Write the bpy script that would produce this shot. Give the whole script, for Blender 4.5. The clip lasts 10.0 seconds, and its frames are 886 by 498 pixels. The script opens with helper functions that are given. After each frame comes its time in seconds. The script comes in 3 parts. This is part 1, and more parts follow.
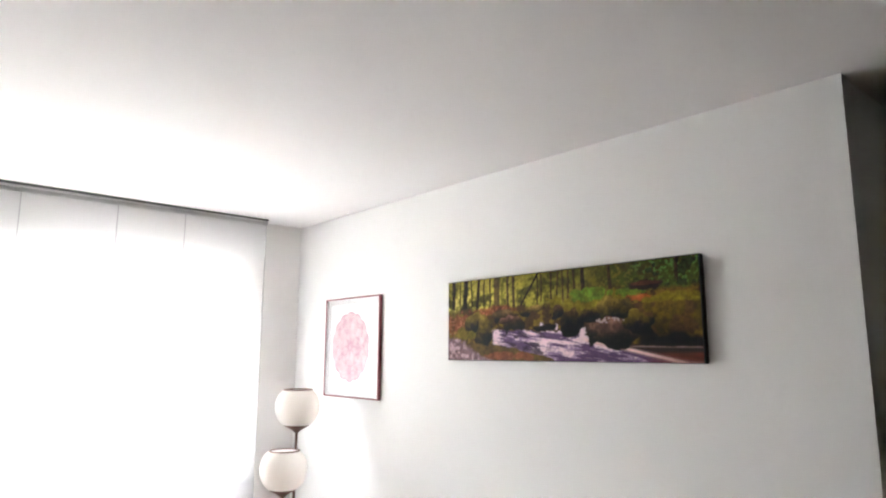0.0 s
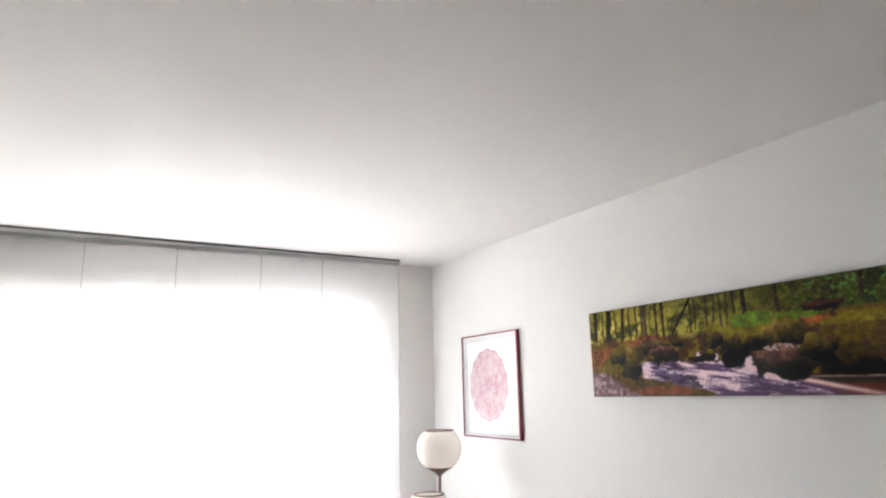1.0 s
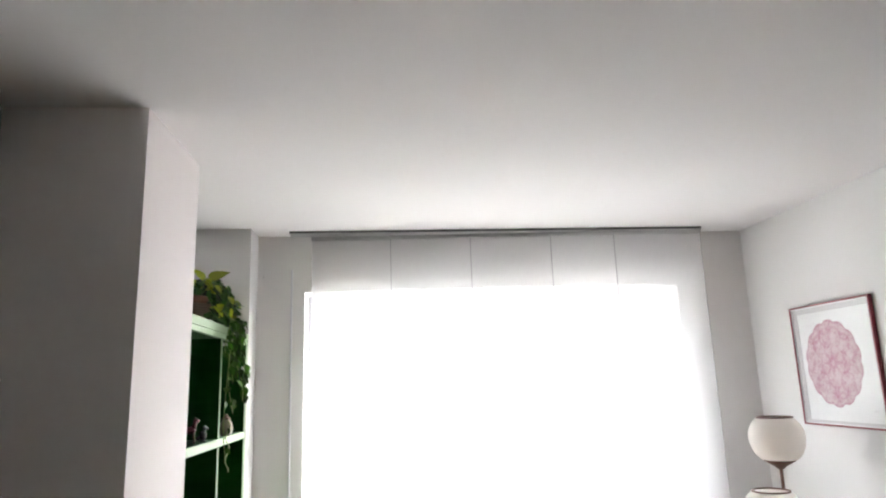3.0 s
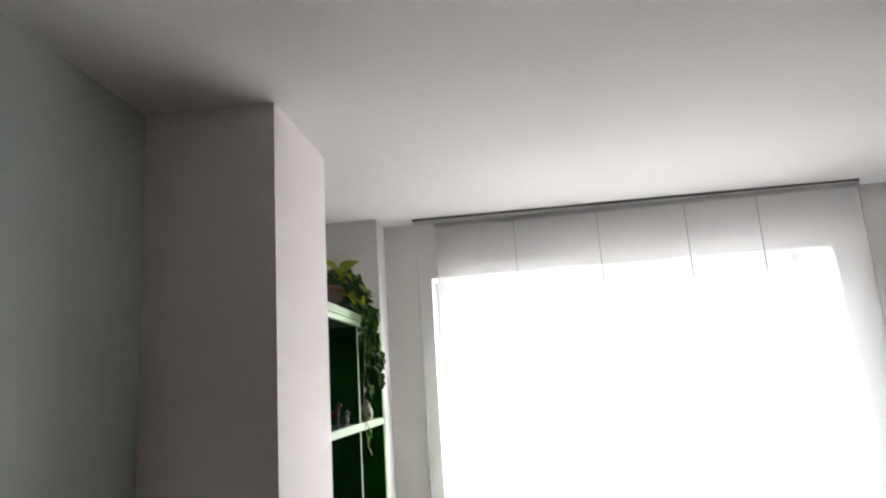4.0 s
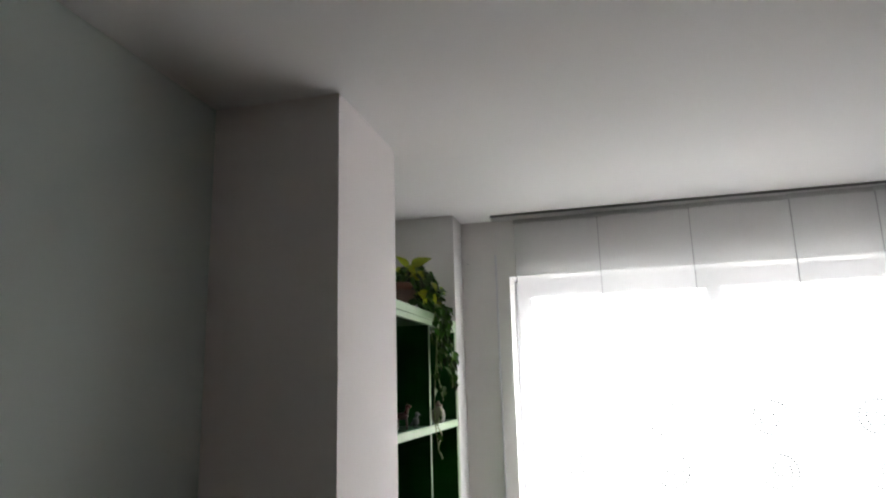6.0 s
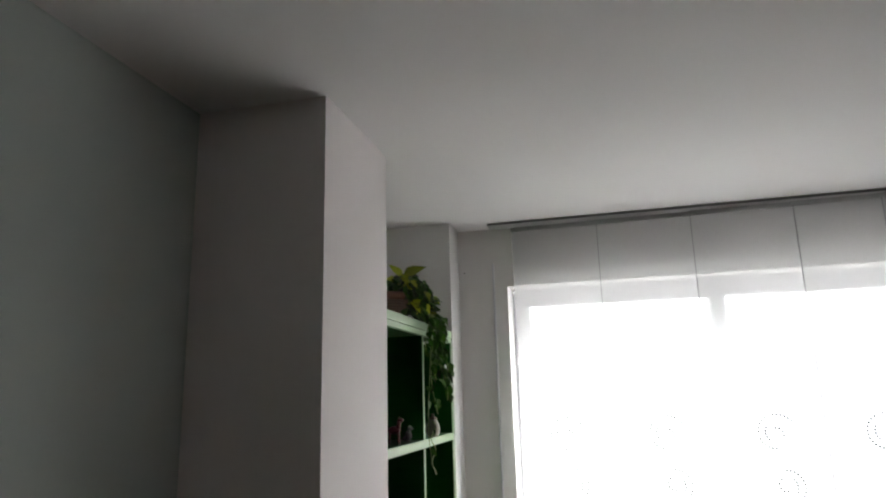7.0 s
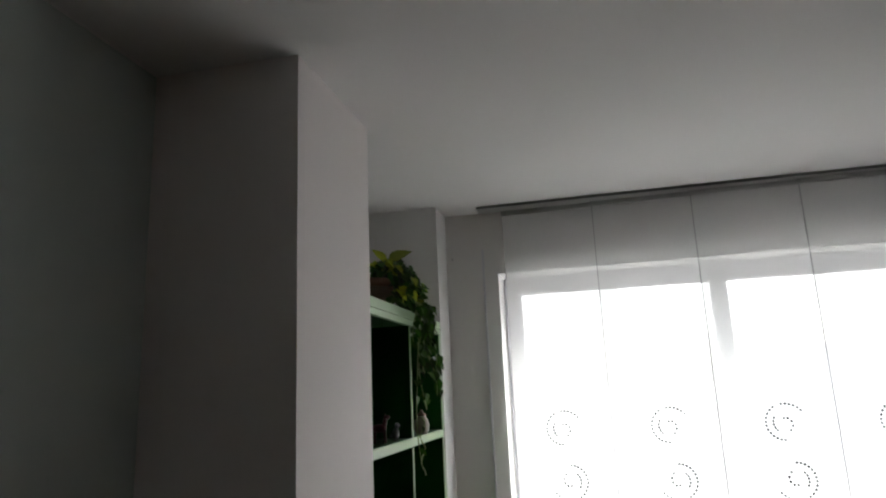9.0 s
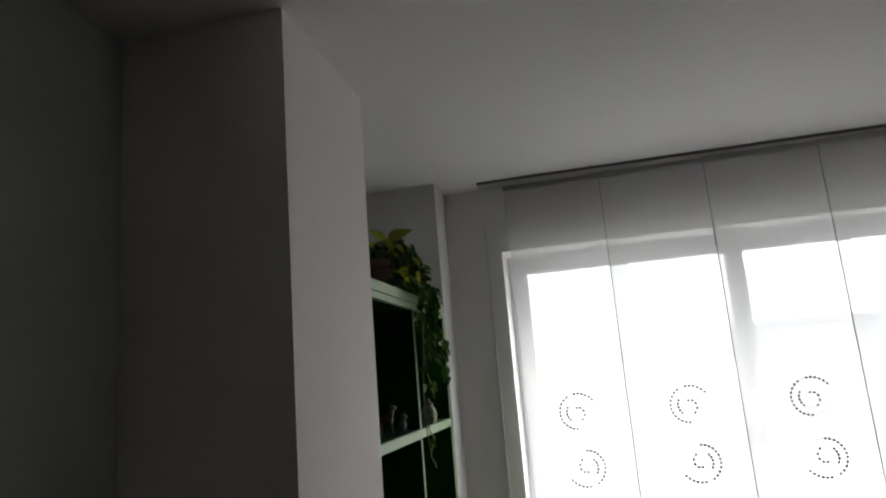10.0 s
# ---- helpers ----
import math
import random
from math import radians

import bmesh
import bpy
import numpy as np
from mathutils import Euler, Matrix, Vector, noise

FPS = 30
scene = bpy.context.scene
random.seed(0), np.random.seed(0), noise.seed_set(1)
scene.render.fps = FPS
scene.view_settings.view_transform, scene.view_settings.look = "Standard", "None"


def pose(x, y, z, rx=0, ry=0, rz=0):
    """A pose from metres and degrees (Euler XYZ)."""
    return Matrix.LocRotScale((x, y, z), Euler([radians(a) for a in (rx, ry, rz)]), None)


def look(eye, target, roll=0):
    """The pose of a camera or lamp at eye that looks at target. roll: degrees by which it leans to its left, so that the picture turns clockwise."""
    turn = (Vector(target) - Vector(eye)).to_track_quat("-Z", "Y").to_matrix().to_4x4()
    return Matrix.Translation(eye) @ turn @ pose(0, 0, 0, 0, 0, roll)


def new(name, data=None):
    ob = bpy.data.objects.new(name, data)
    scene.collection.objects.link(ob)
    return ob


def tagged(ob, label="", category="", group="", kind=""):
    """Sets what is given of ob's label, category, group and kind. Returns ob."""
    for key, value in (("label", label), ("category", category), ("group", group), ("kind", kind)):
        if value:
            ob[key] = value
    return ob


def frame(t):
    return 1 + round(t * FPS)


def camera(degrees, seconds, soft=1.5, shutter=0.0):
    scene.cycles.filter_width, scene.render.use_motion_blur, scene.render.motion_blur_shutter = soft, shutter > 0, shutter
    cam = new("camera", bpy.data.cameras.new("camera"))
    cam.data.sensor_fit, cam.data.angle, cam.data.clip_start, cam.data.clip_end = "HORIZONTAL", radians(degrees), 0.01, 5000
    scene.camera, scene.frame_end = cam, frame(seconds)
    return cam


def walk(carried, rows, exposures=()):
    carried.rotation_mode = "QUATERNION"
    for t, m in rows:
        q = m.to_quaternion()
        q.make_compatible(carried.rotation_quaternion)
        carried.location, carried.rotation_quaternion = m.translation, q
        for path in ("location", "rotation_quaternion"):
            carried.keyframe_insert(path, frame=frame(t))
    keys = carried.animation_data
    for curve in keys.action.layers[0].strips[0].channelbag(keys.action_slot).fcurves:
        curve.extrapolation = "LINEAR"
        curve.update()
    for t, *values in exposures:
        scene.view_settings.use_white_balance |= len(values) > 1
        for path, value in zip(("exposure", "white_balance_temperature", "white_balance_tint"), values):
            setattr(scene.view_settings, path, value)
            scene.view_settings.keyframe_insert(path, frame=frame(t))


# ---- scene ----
cam = camera(68.8, 10.0, 2.1)
PATH = [
    (0, (-0.75, -4.546, 1.517), (0.543, -3.055, 1.84), 0.3),
    (0.5, (-0.717, -4.498, 1.525), (0.432, -2.906, 1.908), -1.0),
    (1, (-0.705, -4.434, 1.527), (0.257, -2.735, 1.959), -1.2),
    (1.5, (-0.729, -4.359, 1.536), (-0.001, -2.549, 1.975), -1.1),
    (2, (-0.732, -4.311, 1.523), (-0.194, -2.434, 1.958), -1.2),
    (2.5, (-0.715, -4.262, 1.528), (-0.361, -2.344, 1.97), -1.5),
    (2.7, (-0.718, -4.235, 1.523), (-0.447, -2.301, 1.954), -1.6),
    (3.8, (-0.766, -4.105, 1.497), (-0.862, -2.146, 1.887), -3.4),
    (4, (-0.761, -4.109, 1.465), (-0.96, -2.16, 1.872), -3.8),
    (4.5, (-0.788, -4.074, 1.467), (-1.206, -2.162, 1.877), -3.5),
    (5, (-0.788, -4.028, 1.494), (-1.245, -2.124, 1.897), -3.3),
    (5.5, (-0.756, -4.006, 1.486), (-1.218, -2.103, 1.895), -1.9),
    (5.7, (-0.727, -3.997, 1.483), (-1.192, -2.096, 1.893), -1.7),
    (6.8, (-0.696, -3.875, 1.519), (-1.173, -1.979, 1.943), -1.5),
    (7, (-0.687, -3.873, 1.502), (-1.165, -1.981, 1.941), -1.5),
    (7.5, (-0.681, -3.826, 1.499), (-1.16, -1.935, 1.94), -1.5),
    (8, (-0.695, -3.776, 1.494), (-1.167, -1.884, 1.937), -1.6),
    (8.5, (-0.724, -3.717, 1.493), (-1.18, -1.819, 1.927), -2.3),
    (9, (-0.763, -3.647, 1.495), (-1.193, -1.741, 1.92), -2.5),
    (9.5, (-0.81, -3.561, 1.493), (-1.221, -1.642, 1.881), -3.4),
    (10, (-0.856, -3.462, 1.5), (-1.265, -1.543, 1.884), -4.7),
]
EXPOSURES = [(0, 4.82, 6430, 9), (1, 4.56, 6430, 9), (1.5, 4.45, 6430, 9), (2, 4.21, 6430, 8), (2.7, 4.04, 6430, 8), (3.8, 3.82, 6430, 8), (5, 3.51, 6430, 8), (5.7, 3.26, 6430, 7), (7, 2.86, 6430, 6), (8, 2.53, 6430, 5), (9, 2.25, 6430, 5), (10, 1.85, 6430, 5)]
walk(cam, [(t, look(eye, target, roll)) for t, eye, target, roll in PATH], EXPOSURES)

# ---- world, sun and exposure ----
world = bpy.data.worlds.new("overcast_sky")
world.use_nodes = True
scene.world = world
wn = world.node_tree
sky = wn.nodes.new("ShaderNodeTexSky")
sky.sky_type = "NISHITA"
sky.sun_disc = False
sky.sun_elevation, sky.sun_rotation = radians(48), radians(35)
sky.air_density, sky.dust_density, sky.ozone_density = 1.0, 3.6, 1.0
wn.nodes["Background"].inputs["Strength"].default_value = 0.15
cloud = wn.nodes.new("ShaderNodeHueSaturation")
cloud.inputs["Saturation"].default_value = 0.25
wn.links.new(sky.outputs[0], cloud.inputs["Color"])
wn.links.new(cloud.outputs[0], wn.nodes["Background"].inputs["Color"])
sun = new("sun", bpy.data.lights.new("sun", "SUN"))
sun.data.energy, sun.data.angle, sun.data.color = 1.3, radians(30), (1.0, 0.97, 0.93)
sun.matrix_world = look((5, 7, 9.5), (0, 0, 0))

# ---- plan, in metres ----
CEIL = 2.5
X_RIGHT, Y_RIGHT_END = 1.703, -3.842
X_LEFT = -2.04
PIL_X, PIL_Y0, PIL_Y1 = -1.554, -2.004, -1.397
STUB_X, STUB_Y = -1.567, -0.229
ALC_X = -1.98
WIN = (-1.268, 1.205, 0.55, 2.134)
BACK_Y, FAR_X = -6.6, 3.6


# ---- materials ----
def material(name, colour, rough=0.6, metal=0.0, vary=0.06, scale=6.0, grain=180.0, bump=0.1, spread=None):
    m = bpy.data.materials.new(name)
    m.use_nodes = True
    t = m.node_tree
    b = t.nodes["Principled BSDF"]
    b.inputs["Roughness"].default_value, b.inputs["Metallic"].default_value = rough, metal
    tc = t.nodes.new("ShaderNodeTexCoord")
    big, fine = t.nodes.new("ShaderNodeTexNoise"), t.nodes.new("ShaderNodeTexNoise")
    for n, s, d in ((big, scale, 4), (fine, grain, 2)):
        n.inputs["Scale"].default_value, n.inputs["Detail"].default_value = s, d
        t.links.new(tc.outputs["Object"], n.inputs["Vector"])
    mix = t.nodes.new("ShaderNodeMix")
    mix.data_type = "RGBA"
    lo = spread or tuple(c * (1 - vary) for c in colour)
    mix.inputs["A"].default_value = (*lo, 1)
    mix.inputs["B"].default_value = (*[min(1, c * (1 + vary)) for c in colour], 1)
    t.links.new(big.outputs["Fac"], mix.inputs["Factor"])
    t.links.new(mix.outputs["Result"], b.inputs["Base Color"])
    if bump:
        bp = t.nodes.new("ShaderNodeBump")
        bp.inputs["Strength"].default_value, bp.inputs["Distance"].default_value = bump, 0.002
        t.links.new(fine.outputs["Fac"], bp.inputs["Height"])
        t.links.new(bp.outputs["Normal"], b.inputs["Normal"])
    return m


WALL = material("white_wall_paint", (0.78, 0.77, 0.76), 0.85, vary=0.02, scale=1.6, grain=260, bump=0.25)
PIERWALL = material("warm_white_wall_paint", (0.88, 0.832, 0.828), 0.85, vary=0.02, scale=1.6, grain=260, bump=0.25)
WINDOWWALL = material("bright_white_wall_paint", (0.86, 0.842, 0.828), 0.85, vary=0.02, scale=1.6, grain=260, bump=0.25)
CEILING = material("white_ceiling_paint", (0.81, 0.793, 0.790), 0.9, vary=0.02, scale=1.2, grain=220, bump=0.2)
# for the unseen walls, kept very dark so little light bounces back
DIMWALL = material("bounce_cutting_dark_wall", (0.09, 0.086, 0.075), 0.85, vary=0.03, scale=1.6, grain=260, bump=0.25)
# wall paint darkened and greened, the left wall's shade put into the colour
SHADEWALL = material("shade_toned_wall_paint", (0.53, 0.578, 0.553), 0.85, vary=0.02, scale=1.6, grain=260, bump=0.25)
# floor is out of view; dark brown picked to weaken its bounced light
FLOOR = material("unseen_dark_floor", (0.09, 0.055, 0.03), 0.45, vary=0.2, scale=3, grain=90, bump=0.1)
PVC = material("white_window_plastic", (0.76, 0.755, 0.79), 0.35, vary=0.015, scale=4, bump=0)
RAIL = material("grey_aluminium_rail", (0.62, 0.62, 0.62), 0.45, 0.0, vary=0.05, bump=0)
RAILDARK = material("dark_rail_slot", (0.15, 0.15, 0.15), 0.6, vary=0.05, bump=0)
SHELFGREEN = material("pale_green_lacquer", (0.42, 0.56, 0.36), 0.45, vary=0.05, scale=9, bump=0.05)
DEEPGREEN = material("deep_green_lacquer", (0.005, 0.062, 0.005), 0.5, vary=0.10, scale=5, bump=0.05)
TERRA = material("brown_woven_pot", (0.17, 0.115, 0.082), 0.8, vary=0.25, scale=30, grain=120, bump=0.6)
CLAY = material("terracotta_rim", (0.19, 0.10, 0.06), 0.75, vary=0.15, scale=20, bump=0.3)
SOIL = material("potting_soil", (0.03, 0.022, 0.015), 0.95, vary=0.3, scale=40, bump=0.8)
CARRIER = material("dark_grey_carrier", (0.42, 0.42, 0.42), 0.5, 0.2, vary=0.05, bump=0)
BROWNMETAL = material("brown_painted_metal", (0.16, 0.085, 0.065), 0.4, 0.5, vary=0.08, scale=14, bump=0)
REDWOOD = material("red_stained_wood", (0.24, 0.035, 0.05), 0.4, vary=0.2, scale=25, bump=0.1)
MAT = material("white_mount_board", (0.80, 0.80, 0.80), 0.8, vary=0.015, bump=0.05)
# grey stands in for the shade the frame throws on the mount
MOUNT = material("shade_grey_mount", (0.60, 0.585, 0.59), 0.8, vary=0.03, bump=0.05)
BLACK = material("black_canvas_edge", (0.02, 0.02, 0.02), 0.7, vary=0.2, bump=0.2)
REDTOY = material("red_glazed_clay", (0.060, 0.008, 0.005), 0.35, vary=0.25, scale=30, bump=0)
GREYTOY = material("grey_white_glaze", (0.20, 0.205, 0.21), 0.12, vary=0.6, scale=40, bump=0)
JAR = material("cream_glazed_jar", (0.25, 0.23, 0.17), 0.35, vary=0.35, scale=30, bump=0)
DOTS = material("grey_stitched_dots", (0.045, 0.045, 0.048), 0.7, vary=0.1, bump=0)


def leaf_material(name, a, b):
    m = material(name, b, 0.4, vary=0.1, scale=25, grain=120, bump=0.2, spread=a)
    t = m.node_tree
    info = t.nodes.new("ShaderNodeNewGeometry")
    hue = t.nodes.new("ShaderNodeHueSaturation")
    mp = t.nodes.new("ShaderNodeMapRange")
    mp.inputs["To Min"].default_value, mp.inputs["To Max"].default_value = 0.4, 2.3
    t.links.new(info.outputs["Random Per Island"], mp.inputs["Value"])
    t.links.new(mp.outputs["Result"], hue.inputs["Value"])
    p = t.nodes["Principled BSDF"]
    p.inputs["Specular IOR Level"].default_value = 0.3
    src = p.inputs["Base Color"].links[0].from_socket
    t.links.new(src, hue.inputs["Color"])
    t.links.new(hue.outputs["Color"], p.inputs["Base Color"])
    tr = t.nodes.new("ShaderNodeBsdfTranslucent")
    t.links.new(hue.outputs["Color"], tr.inputs["Color"])
    mx = t.nodes.new("ShaderNodeMixShader")
    mx.inputs[0].default_value = 0.3
    t.links.new(p.outputs[0], mx.inputs[1])
    t.links.new(tr.outputs[0], mx.inputs[2])
    t.links.new(mx.outputs[0], t.nodes["Material Output"].inputs[0])
    return m


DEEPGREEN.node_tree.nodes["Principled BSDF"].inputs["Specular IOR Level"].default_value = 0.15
LEAF = leaf_material("ivy_leaf", (0.007, 0.026, 0.003), (0.036, 0.092, 0.009))
LEAFLIGHT = leaf_material("fresh_leaf", (0.20, 0.25, 0.014), (0.33, 0.38, 0.035))
STEM = material("green_stem", (0.25, 0.32, 0.12), 0.6, vary=0.2, bump=0)


def sheer_material(name, clear, colour):
    m = bpy.data.materials.new(name)
    m.use_nodes = True
    t = m.node_tree
    t.nodes.remove(t.nodes["Principled BSDF"])
    tc = t.nodes.new("ShaderNodeTexCoord")
    wv = t.nodes.new("ShaderNodeTexNoise")
    wv.inputs["Scale"].default_value = 60
    mpg = t.nodes.new("ShaderNodeMapping")
    mpg.inputs["Scale"].default_value = (1, 1, 12)
    t.links.new(tc.outputs["Object"], mpg.inputs["Vector"])
    t.links.new(mpg.outputs[0], wv.inputs["Vector"])
    rng = t.nodes.new("ShaderNodeMapRange")
    rng.inputs["To Min"].default_value, rng.inputs["To Max"].default_value = clear - 0.04, clear + 0.04
    t.links.new(wv.outputs["Fac"], rng.inputs["Value"])
    dif, trl, tra = (t.nodes.new("ShaderNodeBsdf" + k) for k in ("Diffuse", "Translucent", "Transparent"))
    dif.inputs["Color"].default_value = trl.inputs["Color"].default_value = (*colour, 1)
    a, b = t.nodes.new("ShaderNodeMixShader"), t.nodes.new("ShaderNodeMixShader")
    a.inputs[0].default_value = 0.47
    t.links.new(dif.outputs[0], a.inputs[1])
    t.links.new(trl.outputs[0], a.inputs[2])
    t.links.new(rng.outputs[0], b.inputs[0])
    t.links.new(a.outputs[0], b.inputs[1])
    t.links.new(tra.outputs[0], b.inputs[2])
    t.links.new(b.outputs[0], t.nodes["Material Output"].inputs[0])
    return m


SHEER = sheer_material("sheer_white_voile", 0.42, (0.88, 0.88, 0.885))
HEM = sheer_material("voile_hem", 0.16, (0.38, 0.38, 0.39))


def glass_material(name, rough=0.0):
    m = bpy.data.materials.new(name)
    m.use_nodes = True
    t = m.node_tree
    t.nodes.remove(t.nodes["Principled BSDF"])
    tra, glo = t.nodes.new("ShaderNodeBsdfTransparent"), t.nodes.new("ShaderNodeBsdfGlossy")
    glo.inputs["Roughness"].default_value = rough
    lw, mx = t.nodes.new("ShaderNodeLayerWeight"), t.nodes.new("ShaderNodeMixShader")
    lw.inputs["Blend"].default_value = 0.5
    pw, ad = t.nodes.new("ShaderNodeMath"), t.nodes.new("ShaderNodeMath")
    pw.operation, ad.operation = "POWER", "MULTIPLY_ADD"
    pw.inputs[1].default_value = 5
    ad.inputs[1].default_value, ad.inputs[2].default_value = 0.5, 0.02
    t.links.new(lw.outputs["Facing"], pw.inputs[0])
    t.links.new(pw.outputs[0], ad.inputs[0])
    t.links.new(ad.outputs[0], mx.inputs[0])
    t.links.new(tra.outputs[0], mx.inputs[1])
    t.links.new(glo.outputs[0], mx.inputs[2])
    t.links.new(mx.outputs[0], t.nodes["Material Output"].inputs[0])
    return m


GLASS = glass_material("clear_glass")

OPAL = material("opal_glass", (0.90, 0.88, 0.86), 0.25, vary=0.02, scale=8, bump=0)
_t = OPAL.node_tree
_tr, _mx = _t.nodes.new("ShaderNodeBsdfTranslucent"), _t.nodes.new("ShaderNodeMixShader")
_tr.inputs["Color"].default_value = (0.97, 0.945, 0.92, 1)
_mx.inputs[0].default_value = 0.76
_t.links.new(_t.nodes["Principled BSDF"].outputs[0], _mx.inputs[1])
_t.links.new(_tr.outputs[0], _mx.inputs[2])
_t.links.new(_mx.outputs[0], _t.nodes["Material Output"].inputs[0])


def print_material(name, rough):
    m = bpy.data.materials.new(name)
    m.use_nodes = True
    t = m.node_tree
    c = t.nodes.new("ShaderNodeVertexColor")
    c.layer_name = "ink"
    p = t.nodes["Principled BSDF"]
    p.inputs["Roughness"].default_value = rough
    p.inputs["Specular IOR Level"].default_value = 0.12
    t.links.new(c.outputs["Color"], p.inputs["Base Color"])
    w = t.nodes.new("ShaderNodeTexNoise")
    w.inputs["Scale"].default_value = 700
    bp = t.nodes.new("ShaderNodeBump")
    bp.inputs["Strength"].default_value, bp.inputs["Distance"].default_value = 0.15, 0.001
    t.links.new(w.outputs["Fac"], bp.inputs["Height"])
    t.links.new(bp.outputs["Normal"], p.inputs["Normal"])
    return m


PRINT = print_material("printed_canvas", 0.6)
PAPER = print_material("printed_paper", 0.75)


# ---- builders ----
def link(name, bm, mat, smooth=False):
    me = bpy.data.meshes.new(name)
    bm.to_mesh(me)
    bm.free()
    if mat:
        me.materials.append(mat)
    if smooth:
        for p in me.polygons:
            p.use_smooth = True
    return new(name, me)


def part(name, bm, mat, parent, label="", smooth=False):
    ob = link(name, bm, mat, smooth)
    ob.parent = parent
    if label:
        ob["label"] = label
    return ob


def boxes(*spans, bevel=0.0):
    """A bmesh of boxes, each from (x0, x1, y0, y1, z0, z1)."""
    bm = bmesh.new()
    for x0, x1, y0, y1, z0, z1 in spans:
        m = Matrix.Translation(((x0 + x1) / 2, (y0 + y1) / 2, (z0 + z1) / 2)) @ Matrix.Diagonal((x1 - x0, y1 - y0, z1 - z0, 1))
        bmesh.ops.create_cube(bm, size=1, matrix=m)
    if bevel:
        bmesh.ops.bevel(bm, geom=bm.edges[:], offset=bevel, segments=2, affect="EDGES", profile=0.6)
    return bm


def lathe(profile, n=40, centre=(0, 0, 0), close=False):
    """A bmesh turned round z from (radius, height) pairs."""
    bm = bmesh.new()
    rings = []
    for r, z in profile:
        rings.append([bm.verts.new((centre[0] + r * math.cos(i * math.tau / n), centre[1] + r * math.sin(i * math.tau / n), centre[2] + z)) for i in range(n)])
    for a, b in zip(rings, rings[1:]):
        for i in range(n):
            j = (i + 1) % n
            bm.faces.new((a[i], a[j], b[j], b[i]))
    if close:
        bm.faces.new(rings[0][::-1])
        bm.faces.new(rings[-1])
    bmesh.ops.recalc_face_normals(bm, faces=bm.faces[:])
    return bm


def tube(points, radius, n=8):
    """A bmesh of a round rod along points."""
    bm = bmesh.new()
    pts = [Vector(p) for p in points]
    rings = []
    for i, p in enumerate(pts):
        d = (pts[min(i + 1, len(pts) - 1)] - pts[max(i - 1, 0)]).normalized()
        q = d.to_track_quat("Z", "Y")
        rings.append([bm.verts.new(p + q @ Vector((radius * math.cos(k * math.tau / n), radius * math.sin(k * math.tau / n), 0))) for k in range(n)])
    for a, b in zip(rings, rings[1:]):
        for k in range(n):
            bm.faces.new((a[k], a[(k + 1) % n], b[(k + 1) % n], b[k]))
    bm.faces.new(rings[0][::-1])
    bm.faces.new(rings[-1])
    return bm


def structure(name, bm, mat, label):
    return tagged(link(name, bm, mat), label, name.split("_")[0], kind="structure")


def picture(name, paint, w, h, nx, ny, mat, parent, label=""):
    """A flat printed sheet in the local yz plane, coloured point by point by paint(u, v), u to the right and v up."""
    u, v = np.meshgrid(np.linspace(0, 1, nx), np.linspace(0, 1, ny))
    rgb = np.clip(paint(u, v), 0, 1)
    verts = np.stack([np.zeros(u.size), (0.5 - u.ravel()) * w, (v.ravel() - 0.5) * h], 1)
    i = (np.arange(ny - 1)[:, None] * nx + np.arange(nx - 1)[None, :]).ravel()
    faces = np.stack([i, i + nx, i + nx + 1, i + 1], 1)
    me = bpy.data.meshes.new(name)
    me.from_pydata(verts.tolist(), [], faces.tolist())
    col = me.color_attributes.new("ink", "FLOAT_COLOR", "POINT")
    col.data.foreach_set("color", np.concatenate([rgb.reshape(-1, 3), np.ones((u.size, 1))], 1).ravel().astype(np.float32))
    me.materials.append(mat)
    ob = new(name, me)
    ob.parent = parent
    if label:
        ob["label"] = label
    return ob


# ---- the large structure ----
T = 0.25
structure("floor", boxes((X_LEFT - T, FAR_X + T, BACK_Y - T, 0.3, -0.2, 0)), FLOOR, "unseen floor of the living room, kept dark to cut bounced light")
structure("ceiling", boxes((X_LEFT - T, FAR_X + T, BACK_Y - T, 0.3, CEIL, CEIL + 0.2)), CEILING, "smooth white painted ceiling")
wx0, wx1, wz0, wz1 = WIN
structure("wall_window", boxes((X_LEFT - T, wx0, 0, 0.3, 0, CEIL), (wx1, X_RIGHT + T, 0, 0.3, 0, CEIL), (wx0, wx1, 0, 0.3, wz1, CEIL), (wx0, wx1, 0, 0.3, 0, wz0)), WINDOWWALL, "white painted wall round a wide window")
structure("wall_right", boxes((X_RIGHT, FAR_X + T, Y_RIGHT_END, 0, 0, CEIL)), WALL, "white painted wall with two hung pictures")
structure("wall_left", boxes((X_LEFT - T, X_LEFT, BACK_Y, PIL_Y0, 0, CEIL)), SHADEWALL, "plain wall beside the pillar, its shade put into the colour")
# two out-of-view walls added to close the room and hold down bounced light
structure("wall_back", boxes((X_LEFT - T, FAR_X + T, BACK_Y - T, BACK_Y, 0, CEIL)), DIMWALL, "unseen dark wall added to close the room")
structure("wall_far", boxes((FAR_X, FAR_X + T, BACK_Y, Y_RIGHT_END, 0, CEIL)), DIMWALL, "unseen dark wall added to close the room")
structure("wall_pillar", boxes((X_LEFT - T, PIL_X, PIL_Y0, PIL_Y1, 0, CEIL)), PIERWALL, "white painted wall pier beside the alcove")
structure("wall_alcove", boxes((X_LEFT - T, ALC_X, PIL_Y1, STUB_Y, 0, CEIL)), WALL, "white painted back wall of the alcove")
structure("wall_stub", boxes((X_LEFT - T, STUB_X, STUB_Y, 0, 0, CEIL)), WALL, "narrow white wall pier at the window wall")


